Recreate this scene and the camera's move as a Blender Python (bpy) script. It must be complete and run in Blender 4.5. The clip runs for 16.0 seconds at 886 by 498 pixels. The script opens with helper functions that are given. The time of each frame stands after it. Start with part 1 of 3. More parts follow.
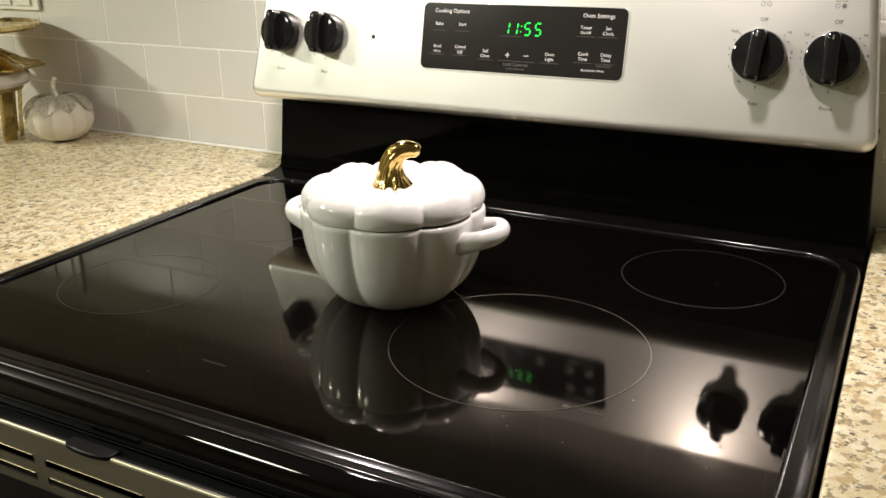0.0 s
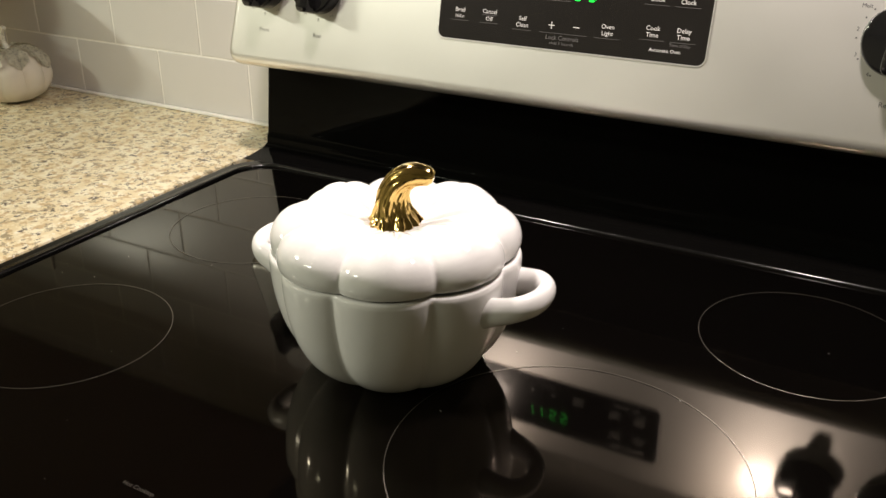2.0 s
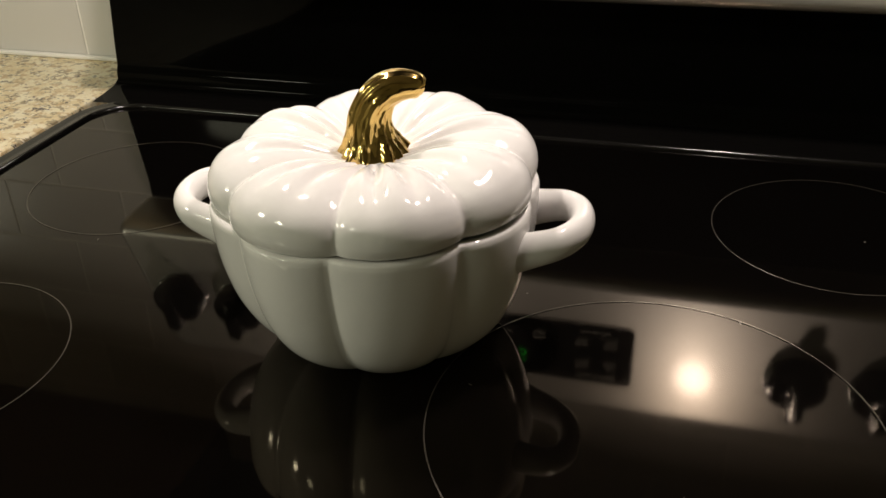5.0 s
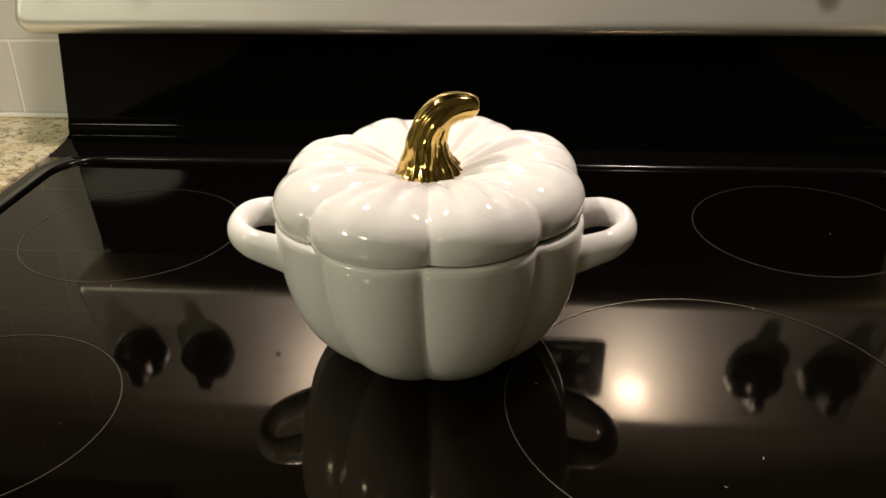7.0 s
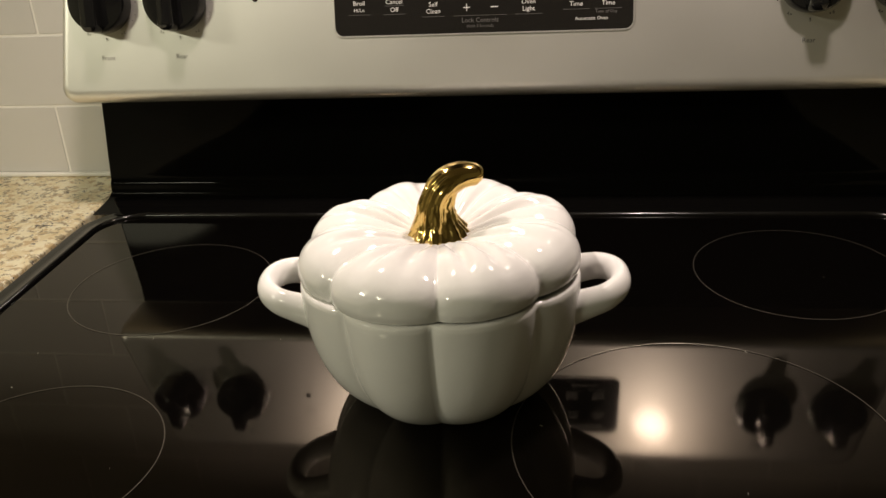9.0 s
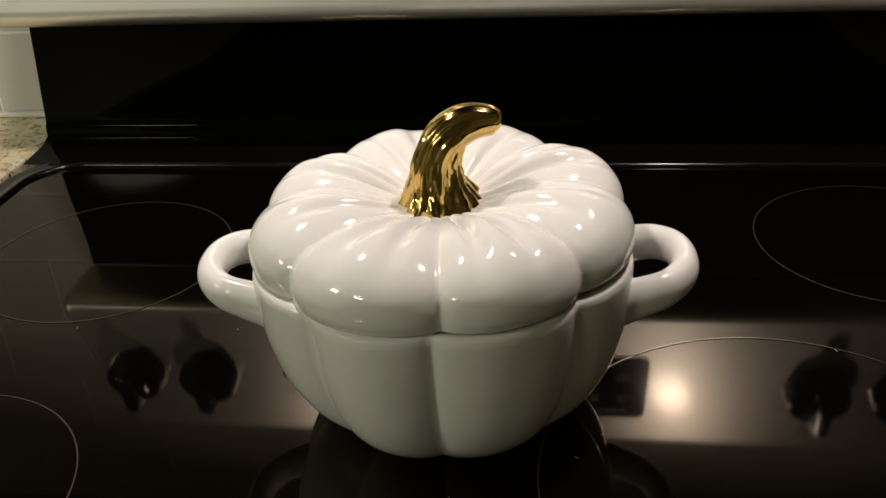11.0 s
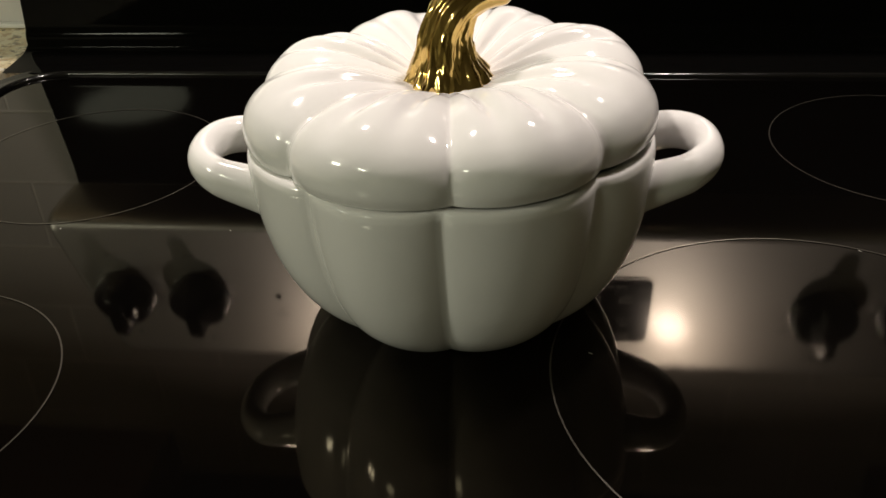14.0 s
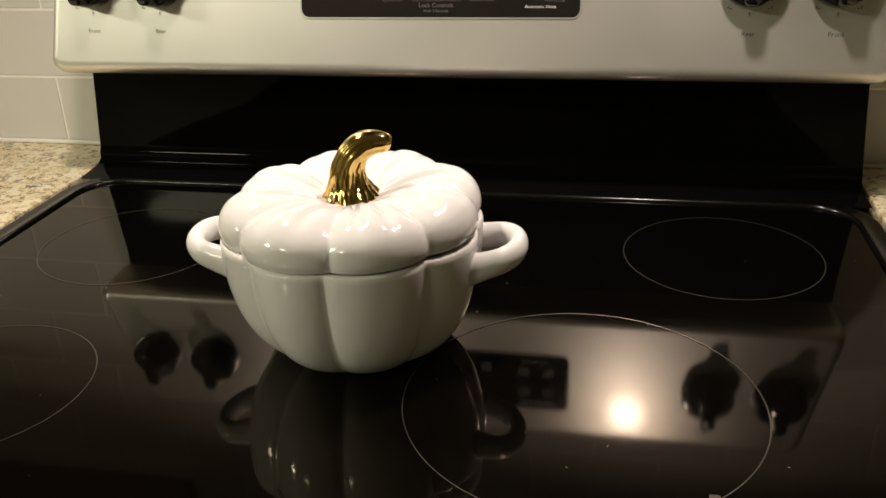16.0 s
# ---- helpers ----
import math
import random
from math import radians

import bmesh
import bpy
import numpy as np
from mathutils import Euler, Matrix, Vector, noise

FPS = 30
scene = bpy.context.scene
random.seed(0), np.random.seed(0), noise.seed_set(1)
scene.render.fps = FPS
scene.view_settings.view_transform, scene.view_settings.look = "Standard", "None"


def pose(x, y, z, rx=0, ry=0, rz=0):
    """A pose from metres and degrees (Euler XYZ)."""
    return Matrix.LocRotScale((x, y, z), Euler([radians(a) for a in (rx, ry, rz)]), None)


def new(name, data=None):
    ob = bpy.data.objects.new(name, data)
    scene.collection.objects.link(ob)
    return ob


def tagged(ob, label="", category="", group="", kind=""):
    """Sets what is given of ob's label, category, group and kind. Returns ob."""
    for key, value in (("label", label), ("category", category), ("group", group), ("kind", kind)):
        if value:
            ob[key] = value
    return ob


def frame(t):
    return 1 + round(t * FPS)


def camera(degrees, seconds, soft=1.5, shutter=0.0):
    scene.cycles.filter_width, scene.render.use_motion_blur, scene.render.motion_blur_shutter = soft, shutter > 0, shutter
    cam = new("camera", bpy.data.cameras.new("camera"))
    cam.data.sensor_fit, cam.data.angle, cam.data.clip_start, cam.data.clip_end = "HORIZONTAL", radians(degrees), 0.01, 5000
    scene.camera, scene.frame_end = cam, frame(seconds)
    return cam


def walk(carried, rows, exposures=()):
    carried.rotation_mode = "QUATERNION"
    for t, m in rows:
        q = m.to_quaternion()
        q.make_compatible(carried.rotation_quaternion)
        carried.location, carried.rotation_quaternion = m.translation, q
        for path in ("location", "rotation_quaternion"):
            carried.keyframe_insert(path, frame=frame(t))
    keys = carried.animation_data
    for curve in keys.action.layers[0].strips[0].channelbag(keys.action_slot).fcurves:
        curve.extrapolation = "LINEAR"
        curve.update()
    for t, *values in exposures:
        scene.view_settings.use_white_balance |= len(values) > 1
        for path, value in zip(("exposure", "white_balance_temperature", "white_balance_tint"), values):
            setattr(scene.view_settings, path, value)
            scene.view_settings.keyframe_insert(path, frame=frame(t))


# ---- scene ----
cam = camera(53.00, 16.0)
# seconds, eye x y z, then the turns about x, y and z in degrees
PATH = [
    (0, 0.3938, -1.0082, 1.2327, 70.16, 0.53, 27.68),
    (0.5, 0.3755, -0.9958, 1.2333, 69.46, 0.51, 27.66),
    (1, 0.3345, -0.9604, 1.247, 67.24, 0.2, 27.99),
    (1.5, 0.298, -0.8937, 1.246, 65.45, 0.06, 27.41),
    (2, 0.2822, -0.8013, 1.2438, 65.2, -0.1, 29.15),
    (2.5, 0.2684, -0.7361, 1.2243, 63.92, -0.02, 30.9),
    (3, 0.263, -0.6946, 1.2095, 61.6, 0.17, 32.58),
    (5.5, 0.1124, -0.7501, 1.1886, 60.47, 1.49, 10.86),
    (6, 0.0948, -0.7692, 1.185, 61.44, 1.33, 8.02),
    (6.5, 0.0718, -0.7809, 1.1859, 62.48, 1.33, 6.07),
    (7, 0.0453, -0.7836, 1.1882, 63.47, 1.03, 5.37),
    (7.5, 0.0241, -0.7818, 1.1925, 64.35, 1.02, 5.24),
    (8, 0.0150, -0.7832, 1.2012, 65.33, 1.13, 5.31),
    (8.5, 0.0243, -0.8025, 1.2116, 65.84, 1.57, 5.67),
    (9, 0.0623, -0.8167, 1.2213, 65.43, 2.91, 6.76),
    (11.5, 0.0316, -0.6557, 1.1635, 60.42, 2.46, 6.23),
    (12, 0.0243, -0.6385, 1.1534, 59.71, 2.17, 5.21),
    (12.5, 0.0256, -0.636, 1.1536, 59.52, 2.16, 4.84),
    (13, 0.0265, -0.6402, 1.1479, 59.36, 2.12, 5.02),
    (13.5, 0.0244, -0.6566, 1.1399, 58.15, 2.56, 5.37),
    (14, 0.0317, -0.6838, 1.1435, 58.35, 2.13, 6.02),
    (14.5, 0.0513, -0.7167, 1.161, 60.09, 2.41, 6.83),
    (15, 0.0818, -0.7577, 1.1793, 61.92, 2.57, 7.93),
    (15.5, 0.1234, -0.801, 1.1987, 64.23, 1.86, 9.6),
    (16, 0.1521, -0.8481, 1.2143, 65.5, 1.77, 10.6),
]
EXPOSURE = [(0.0, 0.62, 6150, 8), (1.0, 0.64, 6150, 8), (2.0, 0.40, 6250, 9), (3.0, 0.01, 6450, 11), (5.5, -0.12, 6500, 7), (6.5, -0.10, 6700, 7), (7.5, -0.16, 6850, 8), (9.0, -0.16, 6750, 9), (11.5, -0.64, 6400, 6), (12.5, -0.80, 6300, 7), (13.5, -0.52, 6300, 6), (14.5, -0.12, 6500, 7), (15.5, -0.08, 6800, 9), (16.0, 0.05, 6800, 9)]
walk(cam, [(t, pose(*p)) for t, *p in PATH], exposures=EXPOSURE)

# ---------- world and lamps ----------
world = bpy.data.worlds.new("night")
scene.world = world
world.use_nodes = True
world.node_tree.nodes["Background"].inputs["Color"].default_value = (0.02, 0.018, 0.015, 1)
world.node_tree.nodes["Background"].inputs["Strength"].default_value = 0.2

CEILING = 2.44


def disc_lamp(name, x, y, z, watts, size, colour, tilt=(0, 0)):
    data = bpy.data.lights.new(name, "AREA")
    data.shape, data.size, data.energy, data.color = "DISK", size, watts, colour
    ob = new(name, data)
    ob.matrix_world = pose(x, y, z, tilt[0], 0, tilt[1])
    return ob


# two cooktop lamps under the assumed microwave
HOOD_Z = 1.445
HOOD_LAMPS = [(-0.205, -0.26), (0.19, -0.26)]
for lx, ly in HOOD_LAMPS:
    hood = disc_lamp("cooktop_lamp", lx, ly, HOOD_Z - 0.004, 1.55, 0.045, (1.0, 0.85, 0.77))
    hood.data.spread = radians(142)
# the hanging lamp of the next room, with two round heads
FIXTURE = Vector((-2.70, -1.67, 2.26))
AIM = Vector((0.0, -0.2, 1.0))
HEADS = (-0.10, 0.10)
TURN = (AIM - FIXTURE).to_track_quat("-Z", "Y").to_matrix()
for u in HEADS:
    at = FIXTURE + TURN @ Vector((u, 0, -0.004))
    lamp = disc_lamp("light_fixture_lamp", at.x, at.y, at.z, 15.0, 0.11, (0.98, 0.95, 0.76))
    lamp.rotation_euler = TURN.to_euler()
# added ceiling light behind the camera, at a guessed spot, brightens panel and bowl
ADDED_LIGHT = Vector((-1.80, -2.8, CEILING - 0.062))
disc_lamp("added_ceiling_lamp", *ADDED_LIGHT, 31.0, 0.50, (0.97, 0.96, 0.73))


# ---------- materials ----------
def rgba(c):
    return (c[0], c[1], c[2], 1) if not isinstance(c, (int, float)) else (c, c, c, 1)


def material(name, colour, rough=0.5, metal=0.0, vary=0.0, scale=20.0, bump=0.0, bump_scale=200.0, rough_vary=0.0, stretch=(1, 1, 1), coat=0.0, coat_rough=0.04, spec=0.5, emit=None, each=0.0):
    """A surface with two scales of variation: clouds in colour and gloss, and a fine grain in relief."""
    m = bpy.data.materials.new(name)
    m.use_nodes = True
    nt = m.node_tree
    b = nt.nodes["Principled BSDF"]
    b.inputs["Base Color"].default_value = rgba(colour)
    b.inputs["Roughness"].default_value = rough
    b.inputs["Metallic"].default_value = metal
    b.inputs["Coat Weight"].default_value = coat
    b.inputs["Coat Roughness"].default_value = coat_rough
    b.inputs["Specular IOR Level"].default_value = spec
    if emit:
        b.inputs["Emission Color"].default_value = rgba(emit[0])
        b.inputs["Emission Strength"].default_value = emit[1]
    co = nt.nodes.new("ShaderNodeTexCoord")
    mp = nt.nodes.new("ShaderNodeMapping")
    mp.inputs["Scale"].default_value = stretch
    nt.links.new(co.outputs["Object"], mp.inputs["Vector"])
    if vary or rough_vary:
        n = nt.nodes.new("ShaderNodeTexNoise")
        n.inputs["Scale"].default_value = scale
        n.inputs["Detail"].default_value = 6
        nt.links.new(mp.outputs["Vector"], n.inputs["Vector"])
        if vary:
            mix = nt.nodes.new("ShaderNodeMixRGB")
            mix.inputs["Color1"].default_value = rgba([max(0, v * (1 - vary)) for v in rgba(colour)[:3]])
            mix.inputs["Color2"].default_value = rgba([min(1, v * (1 + vary)) for v in rgba(colour)[:3]])
            nt.links.new(n.outputs["Fac"], mix.inputs["Fac"])
            out = mix.outputs["Color"]
            if each:
                info = nt.nodes.new("ShaderNodeObjectInfo")
                mr = nt.nodes.new("ShaderNodeMapRange")
                mr.inputs["To Min"].default_value, mr.inputs["To Max"].default_value = 1 - each, 1 + each
                nt.links.new(info.outputs["Random"], mr.inputs["Value"])
                hsv = nt.nodes.new("ShaderNodeHueSaturation")
                nt.links.new(mr.outputs["Result"], hsv.inputs["Value"])
                nt.links.new(out, hsv.inputs["Color"])
                out = hsv.outputs["Color"]
            nt.links.new(out, b.inputs["Base Color"])
        if rough_vary:
            mr = nt.nodes.new("ShaderNodeMapRange")
            mr.inputs["From Min"].default_value, mr.inputs["From Max"].default_value = 0.3, 0.7
            mr.inputs["To Min"].default_value, mr.inputs["To Max"].default_value = max(0.0, rough - rough_vary), rough + rough_vary
            nt.links.new(n.outputs["Fac"], mr.inputs["Value"])
            nt.links.new(mr.outputs["Result"], b.inputs["Roughness"])
    if bump:
        g = nt.nodes.new("ShaderNodeTexNoise")
        g.inputs["Scale"].default_value = bump_scale
        g.inputs["Detail"].default_value = 3
        nt.links.new(mp.outputs["Vector"], g.inputs["Vector"])
        bp = nt.nodes.new("ShaderNodeBump")
        bp.inputs["Strength"].default_value = bump
        bp.inputs["Distance"].default_value = 0.001
        nt.links.new(g.outputs["Fac"], bp.inputs["Height"])
        nt.links.new(bp.outputs["Normal"], b.inputs["Normal"])
    return m


def granite_material():
    m = bpy.data.materials.new("granite")
    m.use_nodes = True
    nt = m.node_tree
    b = nt.nodes["Principled BSDF"]
    b.inputs["Roughness"].default_value = 0.34
    co = nt.nodes.new("ShaderNodeTexCoord")

    def tex(scale, detail, rough=0.6):
        n = nt.nodes.new("ShaderNodeTexNoise")
        n.inputs["Scale"].default_value, n.inputs["Detail"].default_value, n.inputs["Roughness"].default_value = scale, detail, rough
        nt.links.new(co.outputs["Object"], n.inputs["Vector"])
        return n.outputs["Fac"]

    def ramp(fac, lo, hi):
        r = nt.nodes.new("ShaderNodeMapRange")
        r.interpolation_type = "SMOOTHSTEP"
        r.inputs["From Min"].default_value, r.inputs["From Max"].default_value = lo, hi
        nt.links.new(fac, r.inputs["Value"])
        return r.outputs["Result"]

    def mix(fac, a, c):
        x = nt.nodes.new("ShaderNodeMixRGB")
        nt.links.new(fac, x.inputs["Fac"])
        for sock, v in (("Color1", a), ("Color2", c)):
            if isinstance(v, tuple):
                x.inputs[sock].default_value = rgba(v)
            else:
                nt.links.new(v, x.inputs[sock])
        return x.outputs["Color"]

    cream = mix(ramp(tex(50, 4), 0.38, 0.62), (0.72, 0.61, 0.37), (0.84, 0.78, 0.57))
    gold = mix(ramp(tex(95, 5), 0.52, 0.60), cream, (0.56, 0.42, 0.22))
    grey = mix(ramp(tex(135, 5), 0.55, 0.60), gold, (0.34, 0.28, 0.17))
    dark = mix(ramp(tex(112, 7, 0.66), 0.590, 0.630), grey, (0.070, 0.056, 0.038))
    pale = mix(ramp(tex(210, 3), 0.61, 0.67), dark, (0.84, 0.79, 0.66))
    nt.links.new(pale, b.inputs["Base Color"])
    return m


GLASS_TOP = material("black_glass_ceramic", (0.0017, 0.0014, 0.0012), 0.045, rough_vary=0.015, scale=6, spec=0.36, vary=0.3)
GLASS_TOP.node_tree.nodes["Principled BSDF"].inputs["Specular Tint"].default_value = (1.0, 0.78, 0.52, 1)
ENAMEL = material("black_enamel", (0.003, 0.0028, 0.0026), 0.04, rough_vary=0.012, scale=9, vary=0.3, spec=0.24)
ENAMEL_RIM = material("black_rim_enamel", (0.004, 0.0037, 0.0034), 0.16, rough_vary=0.04, scale=30, vary=0.3, spec=0.5)
ENAMEL_BACK = material("black_backguard_enamel", (0.003, 0.0028, 0.0026), 0.05, rough_vary=0.015, scale=9, vary=0.3, spec=0.045)
STEEL = material("satin_steel", (0.80, 0.785, 0.745), 0.38, 0.86, vary=0.02, scale=14, rough_vary=0.015, bump=0.02, bump_scale=1500, coat=1.0, coat_rough=0.135)
STEEL.node_tree.nodes["Principled BSDF"].inputs["Coat IOR"].default_value = 1.6
STEEL_DARK = material("door_steel", (0.46, 0.42, 0.33), 0.36, 0.95, vary=0.06, scale=60, stretch=(0.2, 1, 4), rough_vary=0.05)
KNOB_BLACK = material("black_knob_plastic", (0.007, 0.007, 0.007), 0.055, vary=0.3, scale=40, rough_vary=0.015, spec=0.55)
DISPLAY_BLACK = material("display_black", (0.012, 0.011, 0.010), 0.16, vary=0.2, scale=30)
PRINT_WHITE = material("white_print", (0.60, 0.59, 0.57), 0.5)
PRINT_DIM = material("dim_print", (0.10, 0.095, 0.09), 0.5)
PRINT_GREY = material("grey_print", (0.10, 0.10, 0.10), 0.5)
PRINT_FAINT = material("faint_print", (0.34, 0.33, 0.31), 0.5)
RING_PRINT = material("ring_print", (0.15, 0.136, 0.115), 0.30, 0.8)
DIGIT = material("green_digit", (0.0, 0.06, 0.01), 0.4, emit=((0.02, 1.0, 0.05), 1.3))
CERAMIC = material("white_glazed_ceramic", (0.80, 0.787, 0.772), 0.10, vary=0.02, scale=14, rough_vary=0.03, bump=0.30, bump_scale=55)
GOLD = material("polished_gold", (0.64, 0.45, 0.155), 0.11, 1.0, vary=0.08, scale=70, rough_vary=0.04, bump=0.03, bump_scale=160)
GOLD_WORN = material("antique_gold", (0.70, 0.56, 0.27), 0.27, 1.0, vary=0.4, scale=60, rough_vary=0.1, bump=0.5, bump_scale=150)
GRANITE = granite_material()
TILE = material("grey_glazed_tile", (0.67, 0.65, 0.62), 0.22, spec=0.12, vary=0.012, scale=9, each=0.02)
GROUT = material("pale_grout", (0.88, 0.86, 0.81), 0.85, vary=0.06, scale=60, bump=0.1, bump_scale=400)
PAINT = material("warm_wall_paint", (0.52, 0.48, 0.36), 0.7, vary=0.03, scale=5, bump=0.05, bump_scale=300)
PAINT_WHITE = material("ceiling_paint", (0.74, 0.72, 0.67), 0.8, vary=0.02, scale=5, bump=0.05, bump_scale=200)
FLOORING = material("dark_floor", (0.035, 0.024, 0.017), 0.45, vary=0.25, scale=6, stretch=(0.3, 3, 1), bump=0.05)
CABINET = material("dark_cabinet_wood", (0.10, 0.06, 0.035), 0.4, vary=0.25, scale=8, stretch=(4, 4, 0.4), bump=0.03)
SWITCH_WHITE = material("white_plastic", (0.78, 0.76, 0.72), 0.35, vary=0.02, scale=20)
PUMPKIN_WHITE = material("cream_matte_pumpkin", (0.66, 0.61, 0.52), 0.55, vary=0.1, scale=22, bump=0.15, bump_scale=90)
GLITTER = material("silver_sage_glitter", (0.74, 0.71, 0.60), 0.34, 0.15, vary=0.28, scale=260, rough_vary=0.2, bump=0.5, bump_scale=700)
STAND_WHITE = material("white_painted_wood", (0.72, 0.68, 0.62), 0.5, vary=0.05, scale=30, bump=0.05)
RUBBER = material("black_plastic", (0.005, 0.005, 0.005), 0.45, vary=0.2, scale=40, spec=0.2)
LED = material("dark_indicator", (0.03, 0.012, 0.012), 0.15)


# ---------- mesh helpers ----------
def base_of(ob):
    while ob.parent:
        ob = ob.parent
    return ob.location


def weigh_normals(me, limit):
    """Keep large flat faces flat between rounded edges: corner normals weighted by face area."""
    faces = {}
    for p in me.polygons:
        for v in p.vertices:
            faces.setdefault(v, []).append((p.normal.copy(), p.area))
    normals = []
    for p in me.polygons:
        for li in p.loop_indices:
            out = Vector((0, 0, 0))
            for q, area in faces[me.loops[li].vertex_index]:
                if q.dot(p.normal) > limit:
                    out += q * area
            normals.append(out.normalized() if out.length > 1e-12 else p.normal.copy())
    me.normals_split_custom_set(normals)


def finish(name, bm, mat, sharp=40, smooth=True):
    bmesh.ops.recalc_face_normals(bm, faces=bm.faces)
    me = bpy.data.meshes.new(name)
    bm.to_mesh(me)
    bm.free()
    if smooth:
        for p in me.polygons:
            p.use_smooth = True
        me.set_sharp_from_angle(angle=radians(sharp))
        if len(me.polygons) < 700:
            weigh_normals(me, math.cos(radians(sharp)))
    me.materials.append(mat)
    return me


def part(name, bm, mat, parent, label="", sharp=40, smooth=True):
    """One mesh, given in world places, under a thing or under a part."""
    bmesh.ops.translate(bm, verts=bm.verts, vec=-base_of(parent))
    ob = new(name, finish(name, bm, mat, sharp, smooth))
    ob.parent = parent
    return tagged(ob, label)


def thing(name, at, label, category, group="", kind=""):
    ob = new(name)
    ob.location = at
    ob.empty_display_size = 0.05
    bpy.context.view_layer.update()
    return tagged(ob, label, category, group, kind)


def solid(name, bm, mat, label, category, kind="", group="", sharp=40, at=(0, 0, 0)):
    bmesh.ops.translate(bm, verts=bm.verts, vec=-Vector(at))
    ob = new(name, finish(name, bm, mat, sharp))
    ob.location = at
    return tagged(ob, label, category, group, kind)


def box(x0, x1, y0, y1, z0, z1, bevel=0.0, seg=2, bm=None):
    bm2 = bmesh.new()
    bmesh.ops.create_cube(bm2, size=1)
    for v in bm2.verts:
        v.co = Vector((x0 + (v.co.x + 0.5) * (x1 - x0), y0 + (v.co.y + 0.5) * (y1 - y0), z0 + (v.co.z + 0.5) * (z1 - z0)))
    if bevel:
        bmesh.ops.bevel(bm2, geom=list(bm2.edges), offset=bevel, segments=seg, affect="EDGES", profile=0.5)
    if bm is None:
        return bm2
    me = bpy.data.meshes.new("tmp")
    bm2.to_mesh(me)
    bm2.free()
    bm.from_mesh(me)
    bpy.data.meshes.remove(me)
    return bm


def rrect(hw, hh, r, n=8, taper=0.0):
    """A rounded rectangle about the origin; taper narrows it towards its top by that share of the height."""
    pts = []
    for cx, cy, a0 in ((hw - r, -hh + r, -90), (hw - r, hh - r, 0), (-hw + r, hh - r, 90), (-hw + r, -hh + r, 180)):
        for i in range(n + 1):
            a = radians(a0 + 90 * i / n)
            u, v = cx + r * math.cos(a), cy + r * math.sin(a)
            pts.append((u - math.copysign(taper * (v + hh), u), v))
    return pts


def loft(loops, close=True, cap0=False, cap1=False, bm=None):
    bm = bm or bmesh.new()
    rows = [[bm.verts.new(p) for p in loop] for loop in loops]
    n = len(rows[0])
    for a, b in zip(rows, rows[1:]):
        for i in range(n if close else n - 1):
            j = (i + 1) % n
            bm.faces.new((a[i], a[j], b[j], b[i]))
    if cap0:
        bm.faces.new(rows[0])
    if cap1:
        bm.faces.new(rows[-1])
    return bm


def lathe(profile, at=(0, 0, 0), n=48, cap0=True, cap1=True, bm=None):
    x, y, z = at
    return loft([[(x + r * math.cos(2 * math.pi * i / n), y + r * math.sin(2 * math.pi * i / n), z + h) for i in range(n)] for r, h in profile], True, cap0, cap1, bm)


def tube(path, radii, n=16, up=Vector((0, 0, 1)), cap=True, bm=None, flat=1.0):
    """A swept round; flat stretches its section along up."""
    loops = []
    for i, p in enumerate(path):
        d = (Vector(path[min(i + 1, len(path) - 1)]) - Vector(path[max(i - 1, 0)])).normalized()
        s = d.cross(up).normalized()
        w = s.cross(d).normalized()
        r = radii[i] if isinstance(radii, (list, tuple)) else radii
        loops.append([Vector(p) + r * (math.cos(a) * s + flat * math.sin(a) * w) for a in (2 * math.pi * k / n for k in range(n))])
    return loft(loops, True, cap, cap, bm)


def smooth_path(pts, per=8):
    out = []
    P = [Vector(p) for p in pts]
    for i in range(len(P) - 1):
        a, b, c, d = P[max(i - 1, 0)], P[i], P[i + 1], P[min(i + 2, len(P) - 1)]
        for k in range(per):
            t = k / per
            out.append(0.5 * ((2 * b) + (c - a) * t + (2 * a - 5 * b + 4 * c - d) * t * t + (3 * b - a - 3 * c + d) * t ** 3))
    out.append(P[-1])
    return out


# ---------- the room ----------
WALL_Y = 0.034          # face of the tiles
X0, X1, Y0 = -3.2, 2.4, -5.2
GLASS_Z = 0.914
COUNTER_Z = 0.9155

solid("floor", box(X0 - 0.1, X1 + 0.1, Y0 - 0.1, 0.15, -0.05, 0.0), FLOORING, "dark brown wooden kitchen floor", "floor", "structure")
solid("ceiling", box(X0 - 0.1, X1 + 0.1, Y0 - 0.1, 0.15, CEILING, CEILING + 0.06), PAINT_WHITE, "plain off-white painted ceiling", "ceiling", "structure")
wall_north = solid("wall_north", box(X0, X1, 0.0346, 0.14, 0.0, CEILING), GROUT, "kitchen wall behind the stove with pale grout", "wall", "structure")
solid("wall_south", box(X0, X1, Y0 - 0.1, Y0, 0.0, CEILING), PAINT, "plain beige painted wall", "wall", "structure")
solid("wall_west", box(X0 - 0.1, X0, Y0 - 0.1, 0.14, 0.0, CEILING), PAINT, "plain beige painted wall", "wall", "structure")
solid("wall_east", box(X1, X1 + 0.1, Y0 - 0.1, 0.14, 0.0, CEILING), PAINT, "plain beige painted wall", "wall", "structure")


